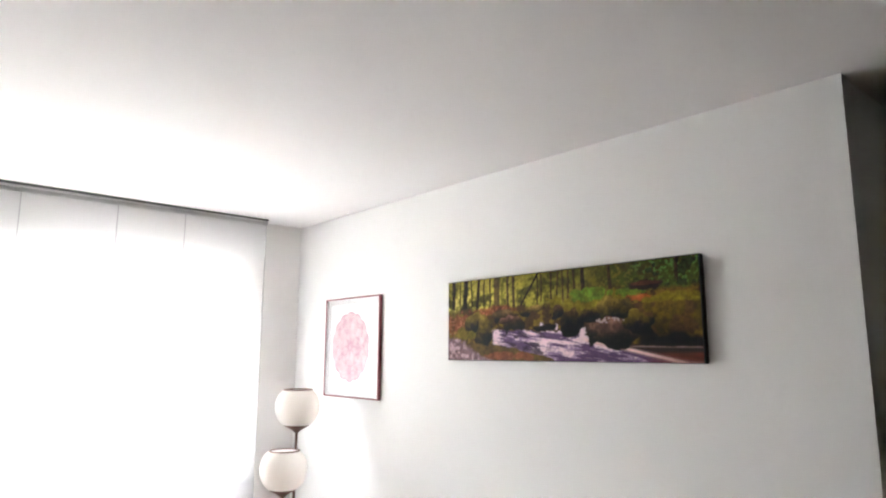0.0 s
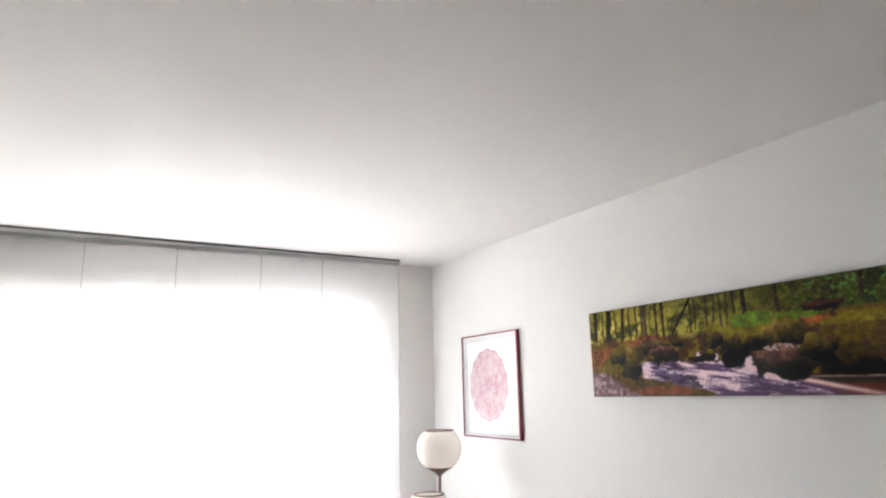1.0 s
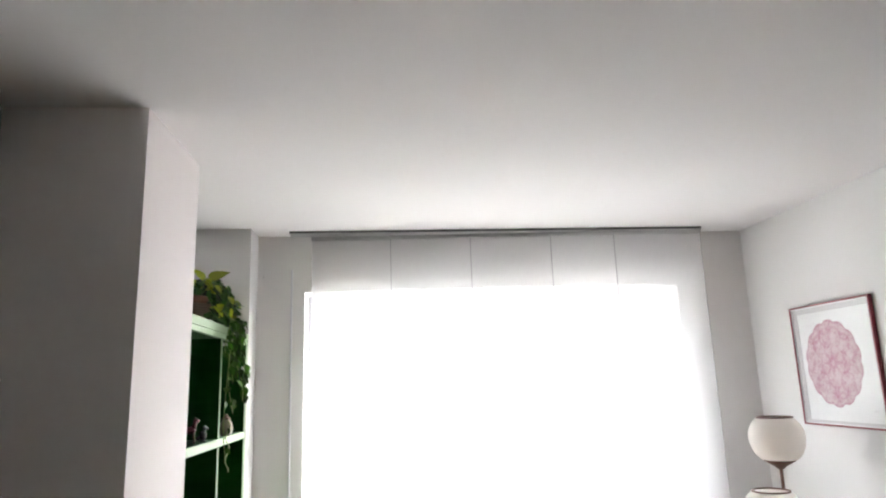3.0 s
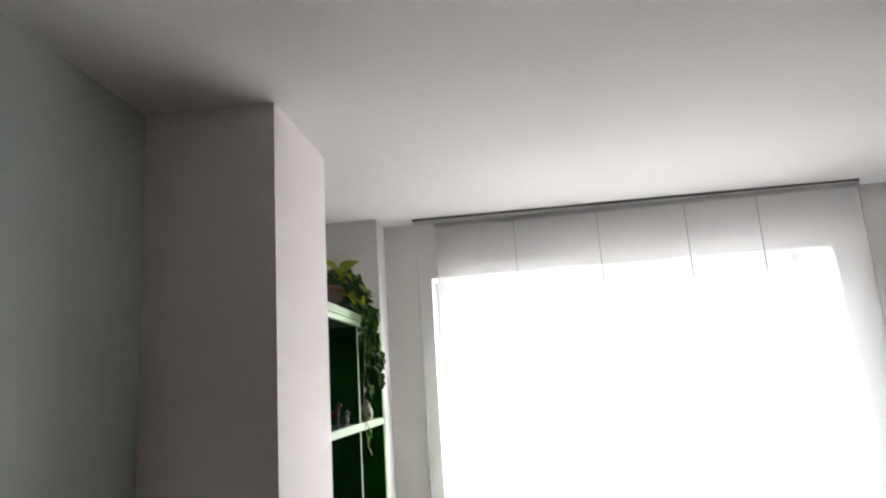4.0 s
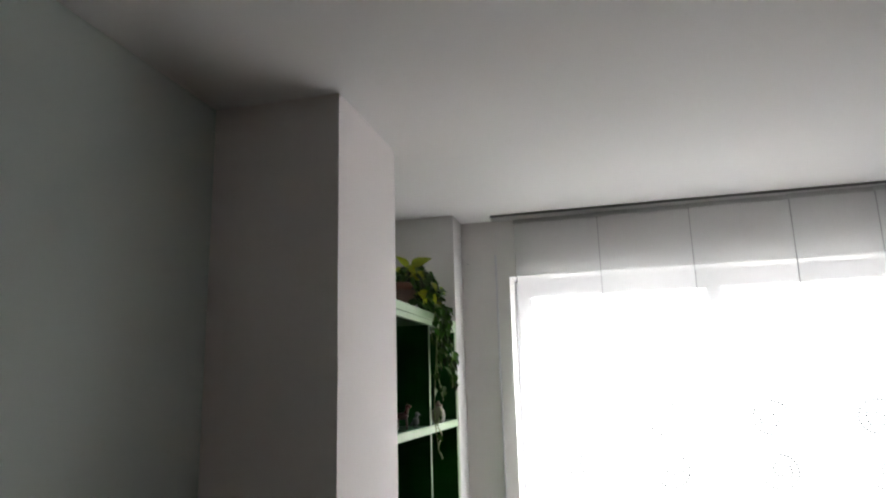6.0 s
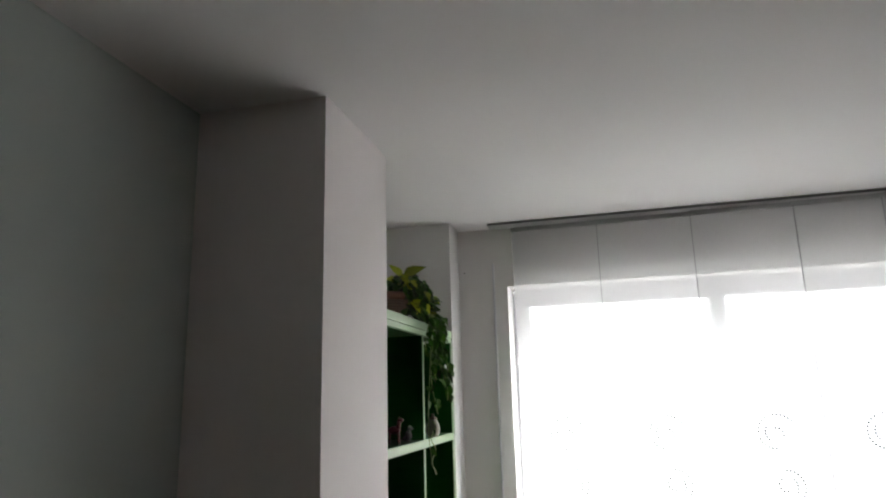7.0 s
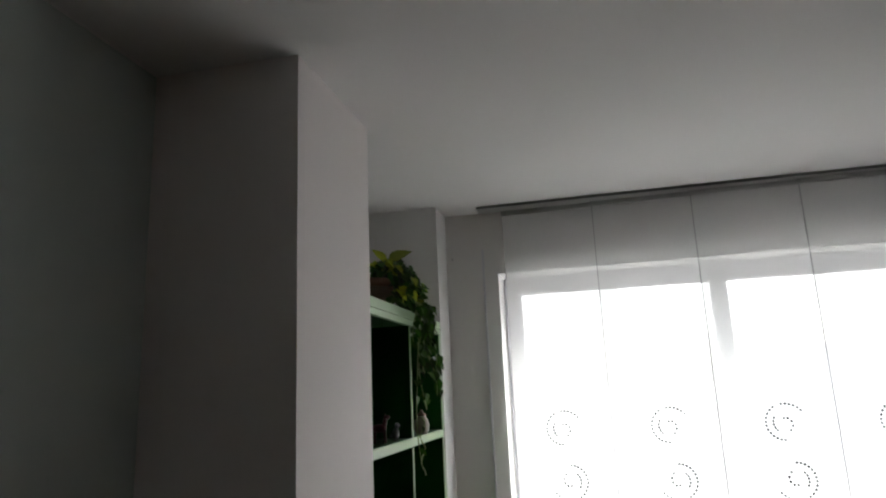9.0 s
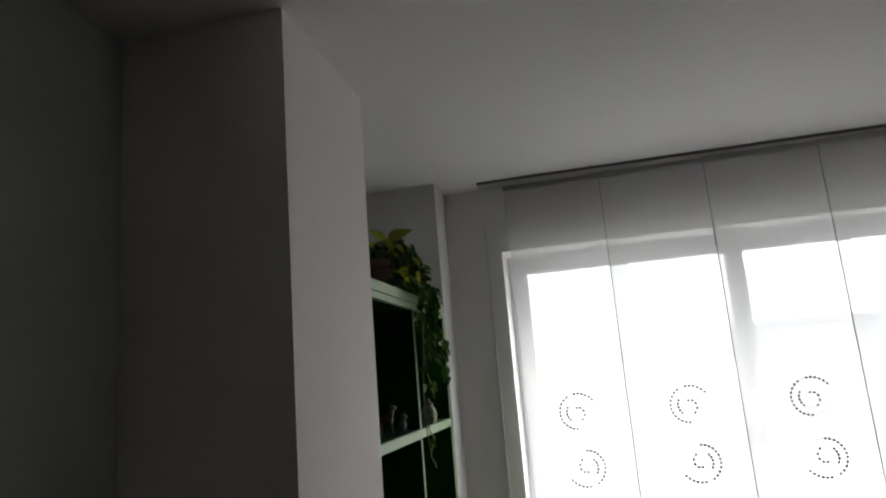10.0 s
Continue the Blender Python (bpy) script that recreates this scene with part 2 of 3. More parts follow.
# ---- window ----
def build_window():
    fx0, fx1, fz1 = wx0 + 0.001, wx1 - 0.001, wz1 - 0.001
    fz0 = wz0 + 0.03
    y0, y1 = 0.22, 0.285
    win = tagged(new("window_1"), "wide two-sash white plastic window behind sheer panels", "window", kind="structure")
    mid = -0.057
    part("window_frame", boxes((fx0, fx0 + 0.06, y0, y1, fz0, fz1), (fx1 - 0.06, fx1, y0, y1, fz0, fz1), (fx0 + 0.06, fx1 - 0.06, y0, y1, fz1 - 0.06, fz1), (fx0 + 0.06, fx1 - 0.06, y0, y1, fz0, fz0 + 0.06), bevel=0.004), PVC, win)
    for a, b in ((fx0 + 0.062, mid - 0.001), (mid + 0.001, fx1 - 0.062)):
        z0, z1, s = fz0 + 0.062, fz1 - 0.062, 0.042
        sash = part("sash", boxes((a, a + s, y0 - 0.015, y1 - 0.02, z0, z1), (b - s, b, y0 - 0.015, y1 - 0.02, z0, z1), (a + s, b - s, y0 - 0.015, y1 - 0.02, z1 - s, z1), (a + s, b - s, y0 - 0.015, y1 - 0.02, z0, z0 + s), bevel=0.004), PVC, win)
        pane = part("pane", boxes((a + s - 0.004, b - s + 0.004, 0.248, 0.252, z0 + s - 0.004, z1 - s + 0.004)), GLASS, sash)
        pane.visible_shadow = False
    part("window_sill", boxes((wx0 + 0.002, wx1 - 0.002, -0.03, 0.218, wz0 + 0.001, wz0 + 0.03), bevel=0.004), PVC, win)
    for zz in (1.86, 0.75):
        part("hinge", boxes((mid - 0.012, mid + 0.012, y0 - 0.032, y0 - 0.016, zz, zz + 0.09), bevel=0.003), PVC, win)


build_window()


# ---- panel curtains on their rail ----
PANELS = ((-1.222, 0), (-0.722, 1), (-0.204, 2), (0.324, 3), (0.745, 4))
SPIRAL_X = (0.259, 0.290, 0.306, 0.276)
PANEL_W = 0.605
SPIRALS = (1.265, 1.006)


def build_curtains():
    x0, x1 = -1.35, 1.35
    rail = tagged(new("curtain_rail"), "grey aluminium multi-track panel curtain rail fixed under the ceiling", "curtain rail")
    part("profile", boxes((x0, x1, -0.148, -0.056, CEIL - 0.010, CEIL), bevel=0.001), RAIL, rail)
    part("front_lip", boxes((x0, x1, -0.1525, -0.1485, CEIL - 0.014, CEIL)), RAILDARK, rail, "dark front lip")
    for y in (-0.1445, -0.1275, -0.1105, -0.0935, -0.0765, -0.0595):
        part("track_lip", boxes((x0, x1, y - 0.003, y + 0.003, CEIL - 0.018, CEIL - 0.010)), RAIL, rail)
    for k, (px, lane) in enumerate(PANELS):
        y = -0.068 - 0.017 * lane
        panel = tagged(new("panel_curtain"), "sheer white panel curtain with dotted spirals" if k < 4 else "plain sheer white panel curtain", "curtain", "panel curtains at the window")
        panel.location = (px, y, 0)
        w = PANEL_W
        part("carrier_bar", boxes((0, w, -0.0045, 0.0045, CEIL - 0.045, CEIL - 0.019), bevel=0.002), CARRIER, panel, "grey metal carrier bar")
        bm = bmesh.new()
        nx, nz = 24, 60
        rows = []
        for j in range(nz + 1):
            z = 0.12 + (CEIL - 0.040 - 0.12) * j / nz
            drop = 1 - j / nz
            row = []
            for i in range(nx + 1):
                a = i / nx
                sway = 0.003 * drop * math.sin(a * 5 + k * 1.7) + 0.0015 * drop * math.sin(a * 11 + z * 3 + k)
                row.append(bm.verts.new((0.008 + (w - 0.016) * a, 0.004 + sway, z)))
            rows.append(row)
        for r, s in zip(rows, rows[1:]):
            for i in range(nx):
                bm.faces.new((r[i], r[i + 1], s[i + 1], s[i]))
        part("voile", bm, SHEER, panel, smooth=True)
        for a, wide in ((0.006, 0.0052 if k else 0.0012), (w - 0.009, 0.002)):
            part("hem", boxes((a, a + wide, 0.001, 0.0035, 0.12, CEIL - 0.040)), HEM, panel)
        part("bottom_weight", boxes((0, w, -0.004, 0.004, 0.09, 0.115), bevel=0.002), RAIL, panel)
        if k < 4:
            for n, z in enumerate(SPIRALS):
                turn = math.pi * n
                cx = SPIRAL_X[k] + 0.018 * n

                def point(phi, y):
                    r, th = 0.100 - 0.034 * phi / 360, radians(24 + phi) + turn
                    return Vector((cx + r * math.cos(th), y, z + r * math.sin(th)))

                bm = bmesh.new()
                for lo, hi, count in ((14, 70, 6), (96, 150, 5), (162, 240, 7), (484, 556, 5), (640, 790, 5)):
                    for q in range(count):
                        m = Matrix.Translation(point(lo + (hi - lo) * q / (count - 1), -0.0015)) @ Matrix.Rotation(math.pi / 2, 4, "X")
                        size = 0.0062 + 0.0006 * math.sin(math.pi * q / (count - 1))
                        bmesh.ops.create_cone(bm, cap_ends=True, segments=8, radius1=size, radius2=size * 0.8, depth=0.003, matrix=m)
                spiral = part("dotted_spiral", bm, DOTS, panel, "spiral of small grey dots")
                spiral["kind"] = "stuff"
                part("stitched_line", tube([point(6 * q, -0.001) for q in range(134)], 0.0010, 4), HEM, spiral, "fine stitched spiral line")


build_curtains()


# ---- pictures on the right wall ----
def smooth_noise(u, v, fx, fy, seed):
    """Value noise on a grid of fx by fy cells."""
    g = np.random.RandomState(seed).rand(int(fy) + 3, int(fx) + 3)
    x, y = u * fx, v * fy
    i, j = x.astype(int), y.astype(int)
    a, b = x - i, y - j
    a, b = a * a * (3 - 2 * a), b * b * (3 - 2 * b)
    h, w = g.shape
    i0, i1, j0, j1 = i % w, (i + 1) % w, j % h, (j + 1) % h
    return (g[j0, i0] * (1 - a) + g[j0, i1] * a) * (1 - b) + (g[j1, i0] * (1 - a) + g[j1, i1] * a) * b


def mixc(rgb, colour, k):
    k = np.clip(k, 0, 1)[..., None]
    return rgb * (1 - k) + np.array(colour) * k


def step(a, b, x):
    t = np.clip((x - a) / (b - a), 0, 1)
    return t * t * (3 - 2 * t)


def fbm(u, v, f, seed, octaves=4):
    """Layered noise on square cells of the long sheet, near 0.5 on average."""
    total, weight = 0, 0
    for o in range(octaves):
        k = 0.55 ** o
        total, weight = total + k * smooth_noise(u, v, f * 3.4 * 2 ** o, f * 2 ** o, seed + o), weight + k
    return np.clip((total / weight - 0.5) * 1.7 + 0.5, 0, 1)


# trunks: place along the sheet, width, lean, foot, brownness
TRUNKS = ((0.030, 0.017, 0.00, 0.66, 0.1), (0.066, 0.006, 0.01, 0.68, 0.2), (0.094, 0.022, 0.02, 0.62, 0.0), (0.160, 0.014, 0.03, 0.64, 0.1), (0.128, 0.006, -0.02, 0.68, 0.2), (0.190, 0.006, 0.01, 0.68, 0.3), (0.221, 0.007, 0.0, 0.66, 0.2), (0.254, 0.027, 0.0, 0.62, 0.5), (0.306, 0.011, 0.0, 0.63, 0.4),
          (0.333, 0.011, -0.01, 0.60, 0.3), (0.400, 0.010, 0.22, 0.60, 0.0), (0.440, 0.006, 0.0, 0.64, 0.3), (0.456, 0.006, 0.0, 0.68, 0.5), (0.497, 0.008, 0.0, 0.66, 0.5), (0.522, 0.007, 0.01, 0.66, 0.6), (0.545, 0.007, -0.01, 0.66, 0.7),
          (0.566, 0.008, 0.0, 0.64, 0.6), (0.590, 0.009, -0.02, 0.66, 0.5), (0.622, 0.014, 0.0, 0.72, 0.2), (0.720, 0.012, -0.02, 0.66, 0.5), (0.935, 0.011, 0.0, 0.80, 0.4))
# stones: centre, half sizes, moss, lightness
ROCKS = ((0.518, 0.545, 0.028, 0.085, 0.35, 0.8), (0.40, 0.555, 0.05, 0.045, 0.6, 0.7), (0.290, 0.520, 0.06, 0.055, 0.35, 0.6), (0.145, 0.47, 0.045, 0.12, 0.8, 0.9), (0.190, 0.355, 0.042, 0.19, 0.75, 0.75), (0.335, 0.415, 0.052, 0.085, 0.08, 0.34), (0.295, 0.45, 0.032, 0.050, 0.0, 0.6),
         (0.458, 0.385, 0.050, 0.055, 0.0, 0.30), (0.572, 0.430, 0.042, 0.125, 0.30, 0.22), (0.655, 0.500, 0.060, 0.070, 0.85, 0.8), (0.745, 0.510, 0.068, 0.130, 0.70, 0.5), (0.722, 0.310, 0.098, 0.150, 0.02, 1.0), (0.812, 0.42, 0.040, 0.13, 0.85, 0.75))
FALLS = ((0.252, 0.014, 0.21, 0.37), (0.453, 0.010, 0.34, 0.44), (0.513, 0.009, 0.33, 0.41), (0.616, 0.012, 0.22, 0.37))


def forest(u, v):
    """A woodland stream: bright gaps between dark trunks, russet litter, mossy stones, violet-white water."""
    n1, n2, n3, n4 = fbm(u, v, 3, 1), fbm(u, v, 8, 11), fbm(u, v, 20, 21, 3), fbm(u, v, 45, 31, 2)
    n5, n6 = fbm(u, v, 10, 61, 2), fbm(u, v, 7, 71, 2)

    def spot(cx, cy, rx, ry, rough=1.0):
        """A soft-edged ragged patch, 1 inside."""
        return step(1.15, 0.75, ((u - cx) / rx) ** 2 + ((v - cy) / ry) ** 2 + rough * (n2 + n3 - 1.0))

    # light through the canopy, thinning to dim undergrowth further along
    rgb = np.zeros(u.shape + (3,)) + np.array((0.085, 0.090, 0.016))
    glow = np.clip(1.15 - 1.5 * np.abs(u - 0.22) / 0.6, 0, 1)
    rgb = mixc(rgb, (0.20, 0.22, 0.030), step(0.30, 0.60, 0.4 * n1 + 0.6 * n2) * (0.35 + 0.65 * glow))
    rgb = mixc(rgb, (0.42, 0.42, 0.082), step(0.34, 0.60, 0.3 * n1 + 0.4 * n2 + 0.3 * n3) * glow)
    rgb = mixc(rgb, (0.52, 0.52, 0.15), step(0.58, 0.78, 0.5 * n2 + 0.5 * n3) * step(0.30, 0.05, u) * step(0.95, 0.75, v))
    rgb = mixc(rgb, (0.040, 0.050, 0.010), step(0.50, 0.66, n3) * step(0.80, 0.98, v + 0.1 * (n2 - 0.5)) * 0.45)
    rgb = mixc(rgb, (0.075, 0.115, 0.018), step(0.64, 0.76, u) * step(0.35, 0.6, n2) * 0.8)
    rgb = mixc(rgb, (0.11, 0.225, 0.055), step(0.54, 0.68, 0.45 * n3 + 0.55 * n4) * step(0.76, 0.84, u) * step(0.70, 0.80, v))
    rgb = mixc(rgb, (0.17, 0.17, 0.035), step(0.55, 0.7, 0.5 * n2 + 0.5 * n4) * step(0.62, 0.7, u) * step(0.86, 0.76, u) * 0.8)
    rgb = mixc(rgb, (0.018, 0.022, 0.007), step(0.57, 0.70, 0.5 * n5 + 0.5 * n3) * step(0.72, 0.84, u) * step(0.66, 0.76, v) * 0.85)
    for c, w, lean, foot, brown in TRUNKS:
        side = (u - c - lean * (v - 0.8) + 0.004 * (n2 - 0.5)) / (w * 0.55)
        k = step(1.1, 0.8, np.abs(side)) * step(foot - 0.03, foot + 0.02, v + 0.05 * (n2 - 0.5)) * (1.0 - 0.20 * brown)
        tone = (0.7 + 0.7 * n3) * (1 - 0.4 * np.clip(side, -1, 1))
        bark = np.array((0.016, 0.011, 0.005)) * (1 - brown) + np.array((0.085, 0.058, 0.024)) * brown
        rgb = rgb * (1 - k[..., None]) + k[..., None] * tone[..., None] * bark
    # banks: olive moss, russet leaf litter, a bright green slope
    bank = step(0.66, 0.58, v + 0.08 * (n2 - 0.5) - 0.10 * step(0.55, 0.75, u))
    rgb = mixc(rgb, (0.075, 0.050, 0.018), bank)
    rgb = mixc(rgb, (0.19, 0.150, 0.026), bank * step(0.48, 0.62, n2) * 0.9)
    rgb = mixc(rgb, (0.21, 0.20, 0.024), spot(0.64, 0.64, 0.14, 0.12))
    rgb = mixc(rgb, (0.13, 0.27, 0.030), spot(0.645, 0.70, 0.080, 0.075) * (0.55 + 0.45 * n3))
    rgb = mixc(rgb, (0.12, 0.24, 0.030), spot(0.79, 0.70, 0.05, 0.05) * 0.7)
    litter = np.maximum(spot(0.235, 0.60, 0.11, 0.055), spot(0.055, 0.44, 0.085, 0.15))
    rgb = mixc(rgb, (0.22, 0.085, 0.035), litter * (0.55 + 0.45 * n3))
    rgb = mixc(rgb, (0.36, 0.18, 0.09), litter * step(0.60, 0.78, n4) * 0.7)
    rgb = mixc(rgb, (0.34, 0.125, 0.035), spot(0.822, 0.636, 0.045, 0.035) * 0.9)
    rgb = mixc(rgb, (0.035, 0.020, 0.014), spot(0.835, 0.755, 0.060, 0.050, 0.7))
    rgb = mixc(rgb, (0.11, 0.055, 0.030), spot(0.835, 0.775, 0.050, 0.022, 0.6) * 0.8)
    rgb = mixc(rgb, (0.15, 0.145, 0.020), spot(0.10, 0.33, 0.07, 0.085) * 0.85)
    # the great mossy boulder and the shadow under it
    great = spot(0.925, 0.47, 0.115, 0.225, 0.35)
    shade = np.clip(0.25 + 1.1 * (v - 0.28) / 0.4, 0.12, 1) * (0.55 + 0.9 * n2)
    rgb = rgb * (1 - great[..., None]) + great[..., None] * shade[..., None] * np.array((0.135, 0.112, 0.015))
    rgb = mixc(rgb, (0.095, 0.060, 0.028), great * step(0.5, 0.68, n6) * 0.6)
    rgb = mixc(rgb, (0.27, 0.26, 0.030), great * spot(0.92, 0.63, 0.11, 0.06) * 0.75)
    under = step(0.79, 0.82, u) * step(0.30, 0.25, v - 0.06 * (n6 - 0.5) + 0.12 * np.clip(u - 0.84, 0, 1)) * step(0.13, 0.16, v)
    rgb = mixc(rgb, (0.012, 0.010, 0.008), under)
    # stream
    lower = np.interp(u, (0.20, 0.235, 0.36, 0.50, 0.53), (0.21, 0.185, 0.13, 0.02, -0.05)) + 0.03 * (n2 - 0.5)
    upper = np.interp(u, (0.22, 0.25, 0.44, 0.60, 0.64, 0.70, 0.79, 1.0), (0.36, 0.365, 0.335, 0.315, 0.26, 0.195, 0.165, 0.150)) + 0.025 * (n3 - 0.5)
    water = step(lower - 0.012, lower + 0.012, v) * step(upper + 0.012, upper - 0.012, v) * step(0.225, 0.24, u)
    for cx, half, lo, hi in FALLS:
        water = np.maximum(water, step(half, half * 0.5, np.abs(u - cx + 0.015 * (n3 - 0.5))) * step(lo, lo + 0.02, v) * step(hi, hi - 0.02, v + 0.03 * (n3 - 0.5)))
    flow = fbm(0.45 * u + 0.20 * v, v * 2.4 + 0.80 * u, 12, 41, 4)
    white = step(0.30, 0.0, np.hypot((u - 0.60) / 0.95, (v - 0.26 + 0.42 * (u - 0.55)) / 0.42)) * 0.35
    for cx, half, lo, hi in FALLS:
        white = np.maximum(white, np.exp(-((u - cx) / (2.0 * half)) ** 2) * step(lo - 0.06, lo + 0.02, v))
    rgb_w = mixc(np.zeros(u.shape + (3,)) + np.array((0.13, 0.095, 0.19)), (0.33, 0.27, 0.42), step(0.36, 0.52, flow))
    rgb_w = mixc(rgb_w, (0.74, 0.67, 0.74), step(0.48, 0.78, 0.75 * flow + 0.25 * n4 + 0.50 * white - 0.03))
    rgb_w = mixc(rgb_w, (0.050, 0.036, 0.070), step(0.58, 0.70, fbm(u * 0.6 + 0.3 * v, v * 1.5, 14, 51, 3)) * step(0.52, 0.44, u) * (1 - white) * 0.85)
    rgb_w = mixc(rgb_w, (0.040, 0.028, 0.026), step(0.68, 0.78, u) * step(-0.02, 0.03, v - 0.185 + 0.62 * (u - 0.68)))
    rgb_w = mixc(rgb_w, (0.17, 0.055, 0.032), step(0.80, 0.90, u) * step(0.115, 0.075, v) * (0.5 + 0.5 * flow))
    ridge = np.exp(-((v - np.interp(u, (0.60, 0.65, 0.79, 0.89, 0.96), (0.25, 0.205, 0.115, 0.042, -0.01))) / 0.017) ** 2) * step(0.60, 0.66, u)
    rgb_w = mixc(rgb_w, (0.82, 0.66, 0.62), ridge * (1 - 0.55 * step(0.80, 0.95, u)))
    rgb_w = mixc(rgb_w, (0.42, 0.34, 0.32), np.exp(-((v - 0.155 + 0.05 * (u - 0.8)) / 0.008) ** 2) * step(0.66, 0.72, u) * 0.6)
    rgb = rgb * (1 - water[..., None]) + rgb_w * water[..., None]
    # near bank with pale scree
    near = step(lower + 0.015, lower - 0.015, v) * step(0.53, 0.49, u)
    rgb = mixc(rgb, (0.115, 0.085, 0.026), near * step(0.10, 0.14, u))
    rgb = mixc(rgb, (0.25, 0.105, 0.055), near * spot(0.30, 0.05, 0.12, 0.05) * 0.85)
    scree = step(0.32, 0.26, v + 1.7 * np.clip(u - 0.04, 0, 1) + 0.08 * (n2 - 0.5))
    rgb = mixc(rgb, (0.20, 0.15, 0.165), scree)
    rgb = mixc(rgb, (0.36, 0.29, 0.32), scree * step(0.42, 0.68, n3))
    # stones
    for cx, cy, rx, ry, moss, tone in ROCKS:
        dx, dy = np.abs((u - cx + 0.03 * (n5 - 0.5)) / rx), np.abs((v - cy + 0.10 * (n6 - 0.5)) / ry)
        body = step(1.15, 0.85, dx ** 2.4 + dy ** 2.2 + 0.16 * (n2 - 0.5) + 0.06 * (n3 - 0.5))[..., None]
        lit = np.clip((v - cy) / ry * 0.55 + 0.42 - 0.12 * (u - cx) / rx, 0, 1)
        lit = lit ** 2.2 * (0.4 + 1.2 * n2) + 0.25 * step(0.58, 0.75, n3) * lit
        rock = (0.012 + lit[..., None] * np.array((0.24, 0.145, 0.105))) * tone
        mossy = 0.006 + (0.14 + 0.80 * lit)[..., None] * np.array((0.290, 0.255, 0.026))
        m = (step(0.0, 0.22, lit + 0.25 * (n2 - 0.5)) * moss)[..., None]
        rgb = rgb * (1 - body) + body * (rock * (1 - m) + mossy * m * (0.5 + 0.5 * tone))
    rgb = mixc(rgb, (0.42, 0.36, 0.36), spot(0.715, 0.425, 0.05, 0.030) * step(0.5, 0.62, n4) * 0.8)
    grit = 1 + (1 - 0.75 * water) * (0.45 * (n5 - 0.5) + 0.5 * (n3 - 0.5) + 0.35 * (n4 - 0.5))
    rgb = 1.14 * np.maximum(rgb * np.clip(grit, 0.3, 1.8)[..., None], 0) ** 1.18
    return rgb * np.array((0.97, 0.80, 0.78))


def mandala(u, v):
    """A scalloped pink ornament of overlapping circles on white paper."""
    x, y = (u - 0.5) * 2, (v - 0.5) * 2
    r, a = np.hypot(x, y), np.arctan2(y, x)
    n, m = smooth_noise(u, v, 60, 60, 21), smooth_noise(u, v, 9, 9, 22)
    edge = 0.885 + 0.050 * np.abs(np.sin(a * 7))
    disc = step(edge, edge - 0.02, r)
    k = 0.62 + 0.28 * (n - 0.5) + 0.18 * (m - 0.5)
    for count, ring, size, turn in ((8, 0.30, 0.22, 0.0), (12, 0.56, 0.20, 0.26), (14, 0.78, 0.15, 0.0)):
        for i in range(count):
            t = turn + i * math.tau / count
            d = np.hypot(x - ring * math.cos(t), y - ring * math.sin(t))
            k = k + 0.10 * step(0.040, 0.0, np.abs(d - size)) * (0.4 + 1.2 * m) - 0.10 * step(size * 0.7, size * 0.2, d) * n
    k = k + 0.25 * step(0.03, 0.0, np.abs(r - edge + 0.03))
    rgb = np.ones(u.shape + (3,)) * np.array((0.82, 0.82, 0.82))
    return mixc(rgb, (0.43, 0.185, 0.245), disc * np.clip(k, 0.2, 1))


def build_canvas():
    y0, y1, z0, z1 = -3.301, -1.807, 1.4875, 1.920
    th = 0.035
    canvas = tagged(new("canvas_print"), "long canvas print of a forest stream on the white wall", "picture")
    canvas.location = (X_RIGHT, (y0 + y1) / 2, (z0 + z1) / 2)
    w, h = y1 - y0, z1 - z0
    part("stretcher", boxes((-th, -0.002, -w / 2, w / 2, -h / 2, h / 2), bevel=0.003), BLACK, canvas, "black wrapped canvas edge")
    pr = picture("print", forest, w - 0.006, h - 0.006, 640, 190, PRINT, canvas, "forest stream print in greens and violet")
    pr.location = (-th - 0.001, 0, 0)


def build_framed():
    y0, y1, z0, z1 = -1.1245, -0.4616, 1.2302, 1.9019
    d, f, g = 0.025, 0.009, 0.006
    fr = tagged(new("framed_picture"), "deep red box frame with a round pink mandala behind glass", "picture")
    fr.location = (X_RIGHT, (y0 + y1) / 2, (z0 + z1) / 2)
    w, h = (y1 - y0) / 2, (z1 - z0) / 2
    part("frame", boxes((-d, -0.002, -w, -w + f, -h, h), (-d, -0.002, w - f, w, -h, h), (-d, -0.002, -w + f, w - f, h - f, h), (-d, -0.002, -w + f, w - f, -h, -h + f), bevel=0.0015), REDWOOD, fr, "dark red wooden frame")
    a, b = w - f, h - f
    part("spacer", boxes((-d + 0.006, -0.010, -a, -a + g, -b, b), (-d + 0.006, -0.010, a - g, a, -b, b), (-d + 0.006, -0.010, -a + g, a - g, b - g, b), (-d + 0.006, -0.010, -a + g, a - g, -b, -b + g)), MAT, fr, "white inner edge of the box frame")
    part("backing", boxes((-0.0095, -0.002, -a, a, -b, b)), MAT, fr)
    c, e = a - g, b - g
    # mount bands coloured as shade, widest at the left and top
    part("mount", boxes((-0.0125, -0.0097, c - 0.034, c, -e, e), (-0.0125, -0.0097, -c, -c + 0.016, -e, e), (-0.0125, -0.0097, -c + 0.016, c - 0.034, e - 0.030, e), (-0.0125, -0.0097, -c + 0.016, c - 0.034, -e, -e + 0.014)), MOUNT, fr, "mount board with the frame's shade put into its grey")
    art = picture("artwork", mandala, 0.494, 0.516, 240, 240, PAPER, fr, "pink lace-like mandala on white paper")
    art.location = (-0.0105, 0.0225, 0.003)
    part("signature", boxes((-0.0112, -0.0100, -0.262, -0.228, -0.250, -0.244)), RAIL, fr)
    gl = part("glass", boxes((-d + 0.003, -d + 0.005, -a, a, -b, b)), GLASS, fr)
    gl.visible_shadow = False


build_canvas()
